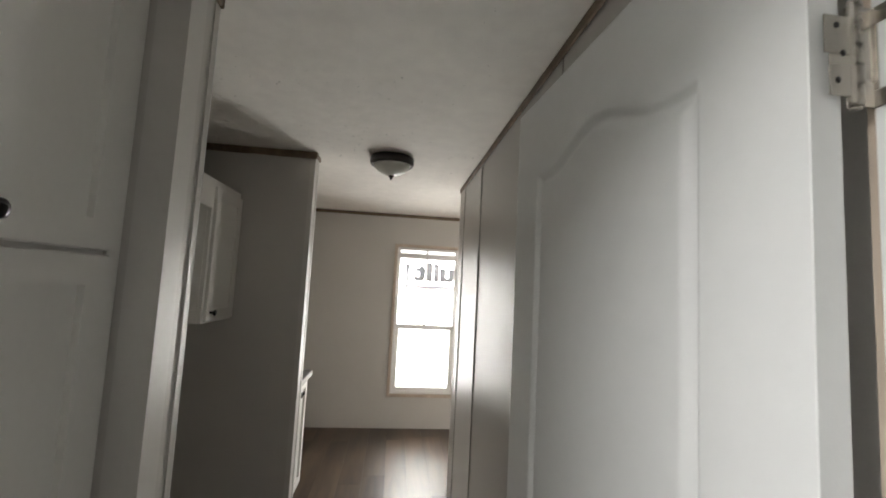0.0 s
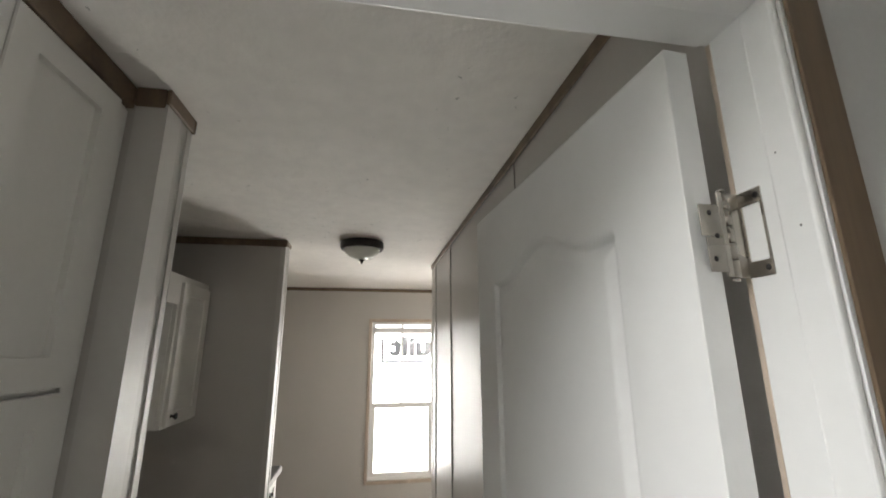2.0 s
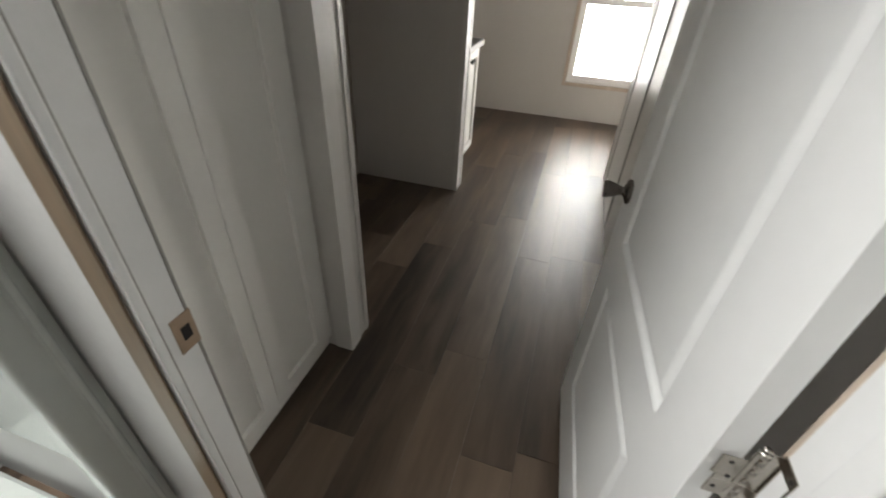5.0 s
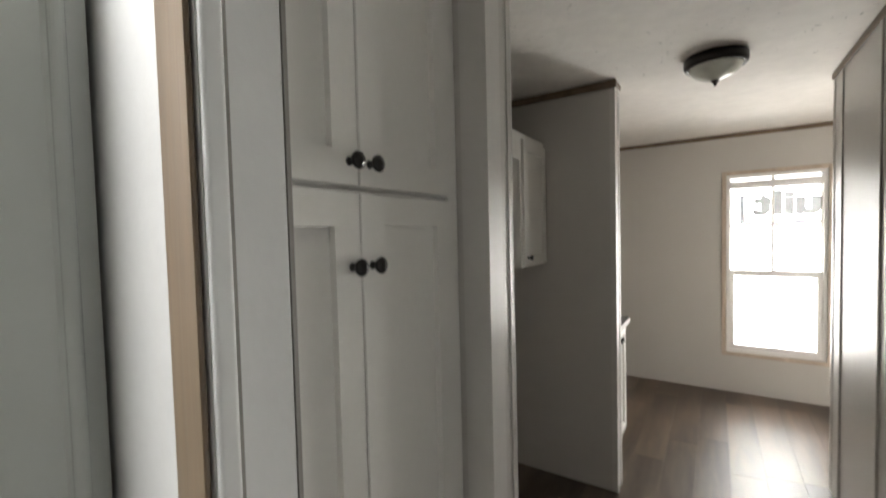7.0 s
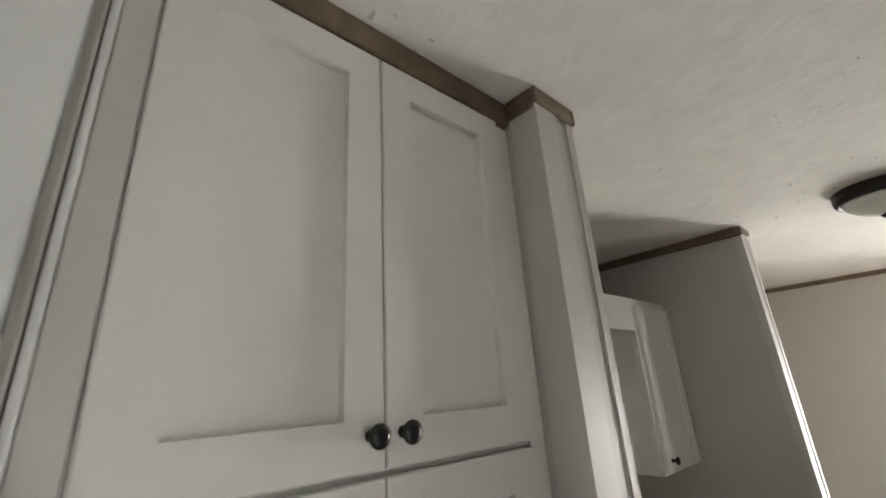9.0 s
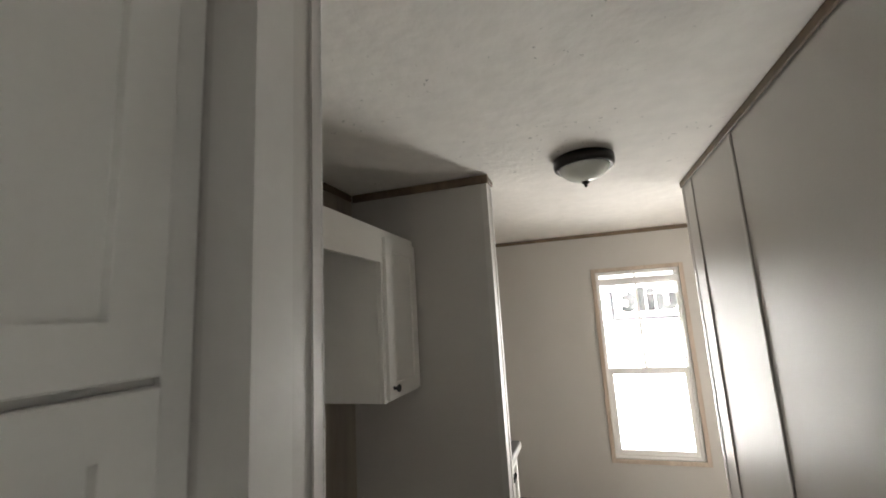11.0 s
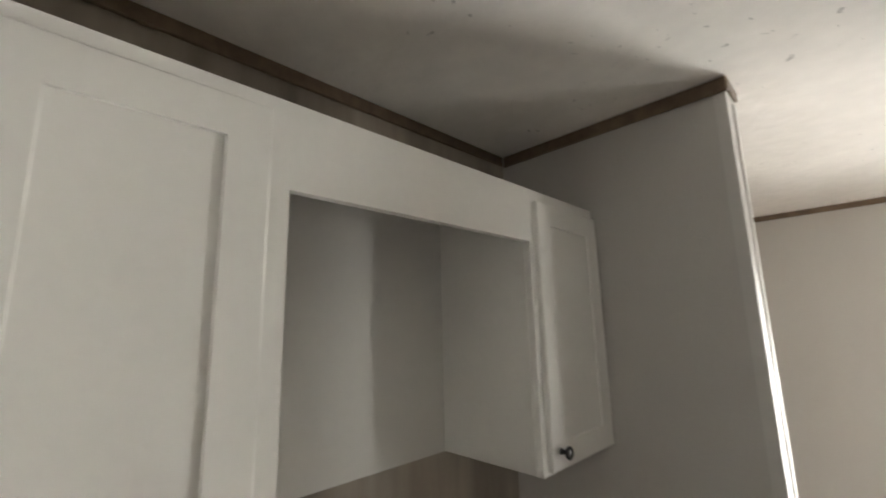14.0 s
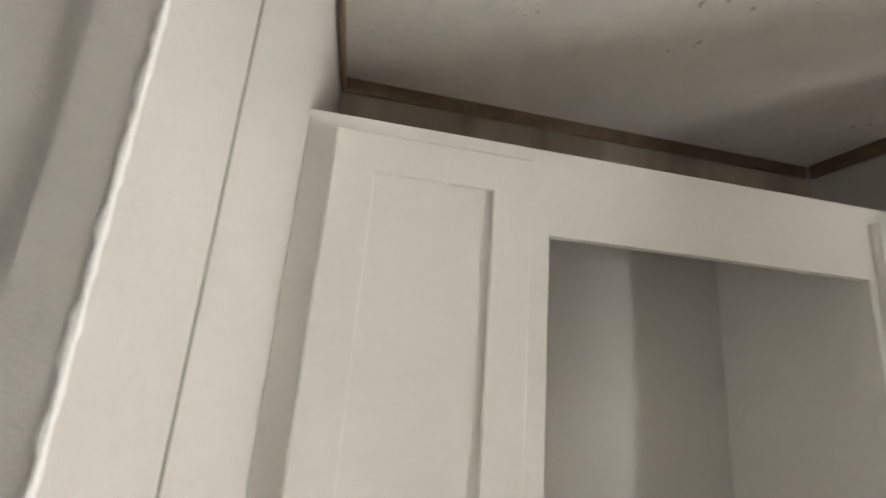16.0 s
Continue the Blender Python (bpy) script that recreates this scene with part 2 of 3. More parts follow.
M_GLASS = glass_material()
M_HAZE, hn, hl, ho = plain_nodes("sky_glare")
he = hn.new("ShaderNodeEmission")
he.inputs["Color"].default_value, he.inputs["Strength"].default_value = (1.0, 0.98, 0.95, 1), 2.4
hl.new(he.outputs[0], ho.inputs["Surface"])
M_PALE = mat("sunlit_concrete", (0.55, 0.53, 0.50), 0.9, spread=0.05, grain=6, patch=0.5)
M_FILM = sheer_material("pale_film", (0.85, 0.85, 0.85), 0.75)
M_INK = ink_material("grey_ink", (0.36, 0.35, 0.38), 0.17)

# ---- mesh helpers ----


def box(bm, lo, hi, bevel=0.0, seg=1):
    """Adds a box between two corners, its edges rounded."""
    lo, hi = [min(a, b) for a, b in zip(lo, hi)], [max(a, b) for a, b in zip(lo, hi)]
    made = bmesh.ops.create_cube(bm, size=1.0)["verts"]
    for v in made:
        v.co = Vector([l + (c + 0.5) * (h - l) for c, l, h in zip(v.co, lo, hi)])
    if bevel:
        edges = list({e for v in made for e in v.link_edges})
        bmesh.ops.bevel(bm, geom=edges, offset=bevel, segments=seg, affect="EDGES", profile=0.5)
    return bm


def boxes(*items, bevel=0.0, seg=1):
    bm = bmesh.new()
    for lo, hi in items:
        box(bm, lo, hi, bevel, seg)
    return bm


def lathe(profile, steps=32, m=None):
    """A turned body: (radius, height) pairs round z."""
    bm = bmesh.new()
    rings = []
    for r, z in profile:
        rings.append([bm.verts.new((r * math.cos(2 * math.pi * i / steps), r * math.sin(2 * math.pi * i / steps), z)) for i in range(steps)])
    for a, b in zip(rings, rings[1:]):
        for i in range(steps):
            j = (i + 1) % steps
            bm.faces.new((a[i], a[j], b[j], b[i]))
    for ring, flip in ((rings[0], True), (rings[-1], False)):
        bm.faces.new(list(reversed(ring)) if flip else ring)
    bmesh.ops.remove_doubles(bm, verts=bm.verts, dist=1e-5)
    bmesh.ops.recalc_face_normals(bm, faces=bm.faces)
    for f in bm.faces:
        f.smooth = True
    if m is not None:
        bm.transform(m)
    return bm


def prism(outline, z0, z1):
    """An upright body over a plan outline."""
    bm = bmesh.new()
    low = [bm.verts.new((x, y, z0)) for x, y in outline]
    top = [bm.verts.new((x, y, z1)) for x, y in outline]
    k = len(outline)
    bm.faces.new(list(reversed(low)))
    bm.faces.new(top)
    for i in range(k):
        j = (i + 1) % k
        bm.faces.new((low[i], low[j], top[j], top[i]))
    bmesh.ops.recalc_face_normals(bm, faces=bm.faces)
    return bm


def mesh_of(name, bm, material):
    me = bpy.data.meshes.new(name)
    bm.to_mesh(me)
    bm.free()
    me.materials.append(material)
    return me


def part(name, bm, material, parent=None, label="", place=None):
    ob = new(name, mesh_of(name, bm, material))
    if parent is not None:
        ob.parent = parent
    if place is not None:
        ob.matrix_basis = place
    if label:
        ob["label"] = label
    return ob


def thing(name, label, category, place=None, group="", kind=""):
    ob = new(name)
    ob.empty_display_size = 0.1
    if place is not None:
        ob.matrix_basis = place
    return tagged(ob, label, category, group, kind)


def setting(name, bm, material, label, category):
    return tagged(part(name, bm, material), label, category, "", "structure")


# ---- plan, in metres ----
ZC = 2.377          # ceiling
XL, XR = -0.515, 0.518   # ends of the left partitions, face of the hall's other wall
Y_HALL, Y_BATH = 0.295, 0.20   # the two faces of the wall with the doorway
DX0, DX1, DZ = -0.312, 0.462, 2.09   # the doorway
YJ = 0.254          # hall side of the jamb beside the pantry
YBL = 0.187         # bathroom face of the wall beside the tub
XB = -1.288         # back wall of pantry and laundry recess
PW0, PW1 = 0.980, 1.122   # wall between pantry and laundry recess
PT0, PT1 = 2.562, 2.68    # partition between recess and kitchen
YR = 3.228          # end of the hall's side wall
YF = 4.682          # far wall
XP = -0.592         # face of the pantry doors
XE = 4.3            # side wall of the open room
WX0, WX1, WZ0, WZ1 = 0.045, 0.745, 0.375, 2.0   # the far window's opening

# ---- structure ----
floor = setting("floor", boxes(((-2.7, -1.72, -0.12), (4.42, 4.80, -0.006))), M_DARK, "subfloor under brown wood-look vinyl planks", "floor")
KX0, KX1, KY0, KY1 = -1.08, -0.58, -0.45, 0.11   # assumed roof light over the tub, never in view
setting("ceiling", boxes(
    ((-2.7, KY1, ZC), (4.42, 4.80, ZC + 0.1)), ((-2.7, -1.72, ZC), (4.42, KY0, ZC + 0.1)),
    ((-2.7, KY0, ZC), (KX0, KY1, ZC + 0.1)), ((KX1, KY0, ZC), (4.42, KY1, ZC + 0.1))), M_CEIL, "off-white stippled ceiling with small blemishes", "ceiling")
setting("ground", boxes(((-250, -250, -0.75), (250, 250, -0.7))), M_GROUND, "pale gravel ground outside", "ground")

# Out-of-view lid, added to keep outdoor light from leaking in.
setting("skylight_blocker", boxes(((KX0 - 0.05, KY0 - 0.05, ZC + 0.102), (KX1 + 0.05, KY1 + 0.05, ZC + 0.13))), M_BLIND, "unseen lid that blocks sky and sun above the roof light", "skylight")
backdrop = setting("backdrop", boxes(((-30, 60.0, -0.7), (40, 60.1, 40))), M_HAZE, "bright white sky glare outside the window", "backdrop")
setting("pavement", boxes(((-6, YF + 0.4, -0.7), (14, 60.0, -0.69))), M_PALE, "sunlit pale concrete drive outside", "pavement")

wall_bath = setting("wall_doorway", boxes(
    ((-2.7, YBL, 0), (DX0 - 0.02, YJ - 0.020, ZC)),
    ((DX1 + 0.02, Y_BATH, 0), (1.5, Y_HALL, ZC)),
    ((DX0 - 0.02, Y_BATH, DZ + 0.02), (DX1 + 0.02, Y_HALL, ZC))), M_BATHWALL, "pale grey wallboard wall round the doorway", "wall")
setting("wall_hall", boxes(((XR, Y_HALL, 0), (XR + 0.1, YR, ZC))), M_WALL, "greige vinyl wallboard side wall of the hall", "wall")
setting("wall_hall_return", boxes(((XR + 0.1, YR - 0.1, 0), (XE, YR, ZC))), M_WALL, "greige wallboard wall of the open room", "wall")
setting("wall_pantry", boxes(((XB, PW0, 0), (XL, PW1, ZC))), M_WALL, "grey wallboard partition beside the pantry cabinet", "wall")
setting("wall_kitchen", boxes(((XB, PT0, 0), (XL, PT1, ZC))), M_WALL, "grey wallboard partition beside the laundry recess", "wall")
setting("wall_recess", boxes(((XB - 0.1, Y_HALL, 0), (XB, 4.682, ZC))), M_BACKWALL, "wood-print panelled wall behind the laundry recess", "wall")
setting("wall_far", boxes(
    ((-2.7, YF, 0), (WX0, YF + 0.1, ZC)),
    ((WX1, YF, 0), (2.0, YF + 0.1, ZC)),
    ((WX0, YF, 0), (WX1, YF + 0.1, WZ0)), ((WX0, YF, WZ1), (WX1, YF + 0.1, ZC)),
    ((2.0, YF, 0), (3.7, YF + 0.1, 0.4)), ((2.0, YF, 2.0), (3.7, YF + 0.1, ZC)),
    ((3.7, YF, 0), (4.42, YF + 0.1, ZC))), M_WALL, "greige wallboard far wall with a tall window", "wall")
setting("wall_side", boxes(((XE, YR - 0.1, 0), (XE + 0.1, YF, ZC))), M_WALL, "greige wallboard side wall of the open room", "wall")
setting("wall_bath_back", boxes(((-2.7, -1.72, 0), (1.5, -1.62, ZC))), M_BATHWALL, "pale bathroom back wall", "wall")
setting("wall_bath_side", boxes(((1.4, -1.62, 0), (1.5, Y_BATH, ZC))), M_BATHWALL, "pale bathroom side wall", "wall")
setting("wall_bath_tub", boxes(((-1.42, -1.62, 0), (-1.32, Y_BATH, ZC))), M_BATHWALL, "pale bathroom wall behind the tub", "wall")

# vinyl battens over the joints of the hall's wallboards
for y, w in ((1.19, 0.005), (2.41, 0.005), (3.02, 0.005)):
    b = setting("batten", boxes(((XR - 0.004, y - w / 2, 0.002), (XR + 0.001, y + w / 2, ZC - 0.03)), bevel=0.001), M_GREYSTRIP, "thin dark joint between wallboard panels", "trim")
for i, y in enumerate((2.41, 3.02)):
    setting("batten_cover", boxes(((XR - 0.006, y + 0.006, 0.002), (XR + 0.001, y + 0.03, ZC - 0.03)), bevel=0.002), M_GREYTRIM, "pale vinyl batten along a wallboard joint", "trim")


def corner_trim(name, x, y, sx, sy, z1, leg=0.026, t=0.004, material=M_GREYTRIM):
    """An L of thin vinyl over an outer corner."""
    pts = [(x + sx * t, y + sy * t), (x - sx * leg, y + sy * t), (x - sx * leg, y), (x, y), (x, y - sy * leg), (x + sx * t, y - sy * leg)]
    setting(name, prism(pts, 0.001, z1), material, "pale vinyl corner moulding on a partition end", "trim")


for y, sy, leg in ((PW0, -1, 0.070), (PW1, 1, 0.022), (PT0, -1, 0.026), (PT1, 1, 0.026)):
    corner_trim("corner_trim", XL, y, 1, sy, ZC - 0.046, leg, 0.006 if leg > 0.05 else 0.004, M_WALL if y == PW1 else M_GREYTRIM)
corner_trim("corner_trim", XR, YR, -1, 1, ZC - 0.03)
setting("wall_joint", boxes(((-0.6415, PW1 - 0.001, 0.002), (-0.6385, PW1 + 0.0015, ZC - 0.046))), M_GREYSTRIP, "thin dark joint between wallboard panels", "trim")



def frayed_edge(x, y, z0, z1, steps=420):
    """A torn ribbon of wall paper along an outer corner."""
    r = random.Random(21)
    bm = bmesh.new()
    rows = []
    for i in range(steps + 1):
        z = z0 + (z1 - z0) * i / steps
        w = 0.0010 + 0.0026 * r.random() ** 2
        lift = 0.0003 + 0.0008 * r.random()
        rows.append([bm.verts.new(c) for c in ((x, y - w, z), (x + lift, y - w * 0.4, z), (x + lift * 0.6, y + 0.0007, z), (x - 0.0012 - 0.002 * r.random(), y + 0.0008, z))])
    for p, q in zip(rows, rows[1:]):
        for j in range(3):
            bm.faces.new((p[j], p[j + 1], q[j + 1], q[j]))
    bmesh.ops.recalc_face_normals(bm, faces=bm.faces)
    return bm


setting("frayed_edge", frayed_edge(XL + 0.0042, PW1 + 0.0042, 0.01, ZC - 0.048), M_PAPER, "torn white paper edge on the partition corner", "trim")

# brown ceiling trim
H = 0.036


def crown(lo, hi, h=H):
    setting("crown_trim", boxes(((lo[0], lo[1], ZC - h), (hi[0], hi[1], ZC - 0.001)), bevel=0.003), M_TRIM, "dark brown wood-print trim under the ceiling", "trim")


T = 0.012
crown((XR - T, Y_HALL + 0.001, 0), (XR - 0.001, YR, 0))
crown((XB + 0.002, YF - T, 0), (4.29, YF - 0.001, 0))
crown((XB + T + 0.001, PT0 - T, 0), (XL + T, PT0 - 0.001, 0), 0.045)
crown((XL + 0.001, PT0 + 0.001, 0), (XL + T, PT1 + T, 0), 0.03)
crown((XB + 0.001, PW1 + 0.001, 0), (XB + T, PT0 - T - 0.001, 0), 0.04)
crown((XB + T + 0.001, PW1 + 0.001, 0), (XL + T, PW1 + T, 0), 0.045)
crown((XL + 0.001, PW0 - T, 0), (XL + T, PW1 - 0.001, 0), 0.045)
crown((XP + 0.003, PW0 - T, 0), (XL - 0.001, PW0 - 0.001, 0), 0.055)
crown((XP - 0.02, YJ - 0.019, 0), (XP + 0.002, PW0 - 0.001, 0), 0.062)

# ---- doorway: jambs, stops, casings ----
frame_door = thing("door_frame", "white painted door frame with nail holes", "door frame", kind="structure")
part("jamb", boxes(((DX1, Y_BATH + 0.001, 0.001), (DX1 + 0.019, Y_HALL + 0.003, DZ + 0.019)), bevel=0.001), M_JAMB, frame_door)
part("raw_edge", boxes(((DX0 - 0.019, YJ - 0.0028, 0.001), (DX0 + 0.0002, YJ + 0.001, DZ + 0.018))), M_GREYSTRIP, frame_door, "dark strip along the jamb's hall corner")
part("jamb", boxes(((DX0 - 0.019, YBL + 0.001, 0.001), (DX0, YJ - 0.003, DZ + 0.019)), bevel=0.0025, seg=2), M_JAMB, frame_door)
part("head_jamb", boxes(((DX0 + 0.0005, Y_BATH + 0.001, DZ), (DX1 - 0.0005, Y_HALL + 0.003, DZ + 0.019)), bevel=0.001), M_JAMB, frame_door)
YS = Y_HALL - 0.055
part("stop", boxes(((DX1 - 0.011, Y_BATH + 0.002, 0.001), (DX1, YS, DZ)), bevel=0.004, seg=3), M_JAMB, frame_door)
part("stop", boxes(((DX0, YBL + 0.001, 0.001), (DX0 + 0.007, 0.203, DZ)), bevel=0.003, seg=3), M_JAMB, frame_door)
# Shadow line along the stop, put on the jamb as a dark strip.
part("stop_shade", boxes(((DX0, 0.2035, 0.002), (DX0 + 0.0006, 0.208, DZ))), M_GREYSTRIP, frame_door, "dark strip painted as the shadow line beside the stop")
part("stop", boxes(((DX0 + 0.0115, Y_BATH + 0.002, DZ - 0.011), (DX1 - 0.0115, YS, DZ)), bevel=0.004, seg=3), M_JAMB, frame_door)
for x0, x1, y in ((DX1 + 0.002, DX1 + 0.045, Y_BATH), (DX0 - 0.040, DX0 - 0.001, YBL)):
    part("casing", boxes(((x0, y - 0.005, 0.001), (x1, y - 0.001, DZ + 0.045)), bevel=0.001), M_TAN, frame_door, "tan wood-print door casing")
part("casing", boxes(((DX0 - 0.0015, Y_BATH - 0.008, DZ + 0.003), (DX1 + 0.0015, Y_BATH - 0.001, DZ + 0.045)), bevel=0.002), M_TAN, frame_door, "tan wood-print door casing")
part("casing", boxes(((DX0 - 0.0035, Y_HALL + 0.003, DZ + 0.006), (DX1 - 0.001, Y_HALL + 0.014, DZ + 0.05)), bevel=0.004, seg=2), M_JAMB, frame_door)
part("raw_edge", boxes(((DX1 - 0.0008, Y_HALL - 0.003, 0.001), (DX1 + 0.0002, Y_HALL + 0.0034, DZ - 0.001))), M_WINTRIM, frame_door, "bare tan wood edge of the jamb")
strike = part("strike_plate", boxes(((DX0, YJ - 0.033, 0.880), (DX0 + 0.002, YJ + 0.0025, 0.945)), bevel=0.0008), M_BRASS, frame_door, "worn brass strike plate")
part("latch_hole", boxes(((DX0 + 0.002, YJ - 0.022, 0.900), (DX0 + 0.0026, YJ - 0.007, 0.924))), M_DARK, strike)
rng = random.Random(4)
for x, s in ((DX1 - 0.011, -1), (DX0 + 0.011, 1)):
    for z in (0.35, 0.8, 1.2, 1.5, 1.72, 1.86, 1.98):
        for y in ((Y_BATH + 0.018, YS - 0.012) if s < 0 else ()):
            if rng.random() < 0.22:
                part("nail_hole", lathe([(0.0011, 0), (0.0008, 0.0005)], 8, Matrix.Translation((x, y, z + rng.uniform(-0.05, 0.05))) @ pose(0, 0, 0, 0, 90 * s, 0)), M_DARK, frame_door)


# ---- the open door ----
DW, DT, DH = 0.775, 0.035, 2.06


def door_relief(u, z):
    """Depth of the moulded face: an arched panel above, a square one below."""
    best = 0.0
    a, b = 0.135, DW - 0.135
    for z0, z1, arch in ((0.78, 1.856, 0.052), (0.20, 0.63, 0.0)):
        top = z1
        if arch and a < u < b:
            k = (u - a) / (b - a)
            k = min(1.0, max(0.0, (k - 0.12) / 0.76))
            top = z1 + arch * (0.5 - 0.5 * math.cos(2 * math.pi * k))
        d = min(u - a, b - u, z - z0, top - z)
        if d > 0:
            if d < 0.009:
                best = -0.0120 * math.sin(d / 0.009 * math.pi / 2)
            elif d < 0.036:
                best = -0.0120 + 0.0105 * (0.5 - 0.5 * math.cos((d - 0.009) / 0.027 * math.pi))
            else:
                best = -0.0015
    return best


def moulded_leaf():
    """Door leaf along +x from the hinge edge, its moulded face at y = DT."""
    bm = bmesh.new()
    nu, nz = 280, 400
    us = [DW * i / nu for i in range(nu + 1)]
    zs = [DH * j / nz for j in range(nz + 1)]
    rows = [[bm.verts.new((u, DT + door_relief(u, z), z)) for u in us] for z in zs]
    for j in range(nz):
        for i in range(nu):
            bm.faces.new((rows[j][i], rows[j + 1][i], rows[j + 1][i + 1], rows[j][i + 1])).smooth = True
    back = [bm.verts.new(c) for c in ((0, 0, 0), (DW, 0, 0), (DW, 0, DH), (0, 0, DH))]
    bm.faces.new(back)
    bm.faces.new([back[0], *[r[0] for r in rows], back[3]][::1])
    bm.faces.new([back[2], *[r[-1] for r in reversed(rows)], back[1]])
    bm.faces.new([back[1], *reversed(rows[0]), back[0]])
    bm.faces.new([back[3], *rows[-1], back[2]])
    bmesh.ops.recalc_face_normals(bm, faces=bm.faces)
    return bm


DOOR_AT = Matrix.Translation((0.427, Y_HALL - 0.001, 0.012)) @ Matrix.Rotation(radians(93.5), 4, "Z")
door = thing("door", "open white moulded door with an arched panel", "door", DOOR_AT)
leaf = part("leaf", moulded_leaf(), M_DOOR, door)

KNOB = [(0.0, 0.0), (0.033, 0.0), (0.0332, 0.003), (0.031, 0.007), (0.020, 0.011), (0.0125, 0.016), (0.0115, 0.021), (0.0135, 0.028), (0.018, 0.038), (0.0215, 0.050), (0.0235, 0.059), (0.0238, 0.063), (0.0222, 0.0655), (0.012, 0.0665), (0.0, 0.0665)]
for side, name in ((DT, "knob"), (0.0, "knob")):
    ang = -90 if side else 90
    part(name, lathe(KNOB, 32, Matrix.Translation((DW - 0.038, side, 0.880)) @ pose(0, 0, 0, ang, 0, 0)), M_KNOB, door, "satin nickel door knob")


def hinge(z):
    h = thing("hinge", "satin nickel butt hinge on the door frame", "hinge", Matrix.Translation((0.440, Y_HALL - 0.004, z)) @ Matrix.Diagonal((1, 1, 1.12, 1)), "hinges of the open door")
    for k in range(5):
        part("knuckle", lathe([(0.0, 0), (0.0066, 0.0004), (0.0066, 0.0166), (0.0, 0.017)], 20, Matrix.Translation((0, 0, -0.0445 + 0.0178 * k))), M_NICKEL, h)
    for zz in (-0.049, 0.0455):
        part("pin_tip", lathe([(0.0, 0), (0.0048, 0.0008), (0.0048, 0.003), (0.0, 0.0036)], 16, Matrix.Translation((0, 0, zz))), M_NICKEL, h)
    # leaf bent round onto the jamb: two prongs, and the web behind the knuckles
    j = DX1 - 0.440
    part("frame_leaf", boxes(
        ((j - 0.0022, -0.030, 0.029), (j - 0.0002, 0.003, 0.0445)), ((j - 0.0022, -0.030, -0.0445), (j - 0.0002, 0.003, -0.029)),
        ((j - 0.0022, -0.030, -0.0288), (j - 0.0002, -0.0268, 0.0288)), ((j - 0.0022, -0.004, -0.0288), (j - 0.0002, 0.003, 0.0288)),
        ((0.0055, -0.001, -0.0445), (j - 0.0023, 0.001, 0.0445)), bevel=0.0006), M_NICKEL, h)
    # leaf on the hinge edge of the door
    part("door_leaf", boxes(((-0.034, -0.0062, -0.040), (-0.012, -0.0042, -0.004)), ((-0.039, -0.0062, -0.0035), (-0.012, -0.0042, 0.030)), ((-0.0119, -0.006, -0.0445), (-0.0055, -0.003, 0.0445)), bevel=0.0006), M_NICKEL, h)
    for zz in (-0.027, -0.003, 0.021):
        part("screw", lathe([(0.0, 0), (0.0030, 0.0), (0.0024, 0.0008), (0.0, 0.001)], 12, Matrix.Translation((-0.026 + 0.006 * (zz == -0.003), -0.0062, zz)) @ pose(0, 0, 0, 90, 0, 0)), M_BRONZE, h)
    for zz in (-0.037, 0.037):
        part("screw", lathe([(0.0, 0), (0.0034, 0.0), (0.0026, 0.001), (0.0, 0.0012)], 12, Matrix.Translation((j - 0.0022, -0.024, zz)) @ pose(0, 0, 0, 0, -90, 0)), M_BRONZE, h)
    return h


for z in (0.25, 0.89, 1.830):
    hinge(z)

# ---- cabinets ----


def shaker(w, h, t=0.019, rail=0.063, deep=0.0145):
    """A framed door, seen from +x: y across, z up, its face at x = 0."""
    bm = bmesh.new()
    a = [(0, 0), (w, 0), (w, h), (0, h)]
    b = [(rail, rail), (w - rail, rail), (w - rail, h - rail), (rail, h - rail)]
    k = rail + 0.0004
    c = [(k, k), (w - k, k), (w - k, h - k), (k, h - k)]
    e = 0.0025
    a0 = [(e, e), (w - e, e), (w - e, h - e), (e, h - e)]
    loops = [[bm.verts.new((x, p, q)) for p, q in pts] for pts, x in ((a, -t), (a, -e), (a0, 0), (b, 0), (c, -deep))]
    for l0, l1 in zip(loops, loops[1:]):
        for i in range(4):
            j = (i + 1) % 4
            bm.faces.new((l0[i], l0[j], l1[j], l1[i]))
    bm.faces.new(loops[-1])
    bm.faces.new(list(reversed(loops[0])))
    bmesh.ops.recalc_face_normals(bm, faces=bm.faces)
    return bm


CAB_KNOB = [(0.0, 0.0), (0.0085, 0.0), (0.0080, 0.003), (0.0058, 0.006), (0.0056, 0.010), (0.0085, 0.014), (0.0145, 0.019), (0.0162, 0.0225), (0.0158, 0.0255), (0.0125, 0.0282), (0.006, 0.0298), (0.0, 0.0302)]


def cab_door(parent, y0, y1, z0, z1, x, knob_y, knob_z, rail=0.063, name="cabinet_door", deep=0.0145):
    d = part(name, shaker(y1 - y0, z1 - z0, rail=rail, deep=deep), M_CAB, parent, place=Matrix.Translation((x, y0, z0)))
    part("knob", lathe(CAB_KNOB, 28, pose(0, 0, 0, 0, 90, 0)), M_BLACK, d, "glossy black mushroom knob", Matrix.Translation((0, knob_y - y0, knob_z - z0)))
    return d


# pantry
pantry = thing("pantry_cabinet", "tall white pantry cabinet with four shaker doors", "cabinet")
part("carcass", boxes(((XB + 0.001, YJ - 0.016, 0.06), (XP - 0.021, PW0 - 0.001, ZC - 0.001)), bevel=0.002), M_CAB, pantry)
part("toe_board", boxes(((XB + 0.03, YJ - 0.016, 0.001), (XP - 0.032, PW0 - 0.001, 0.0595))), M_CAB, pantry)
PZ = 1.622
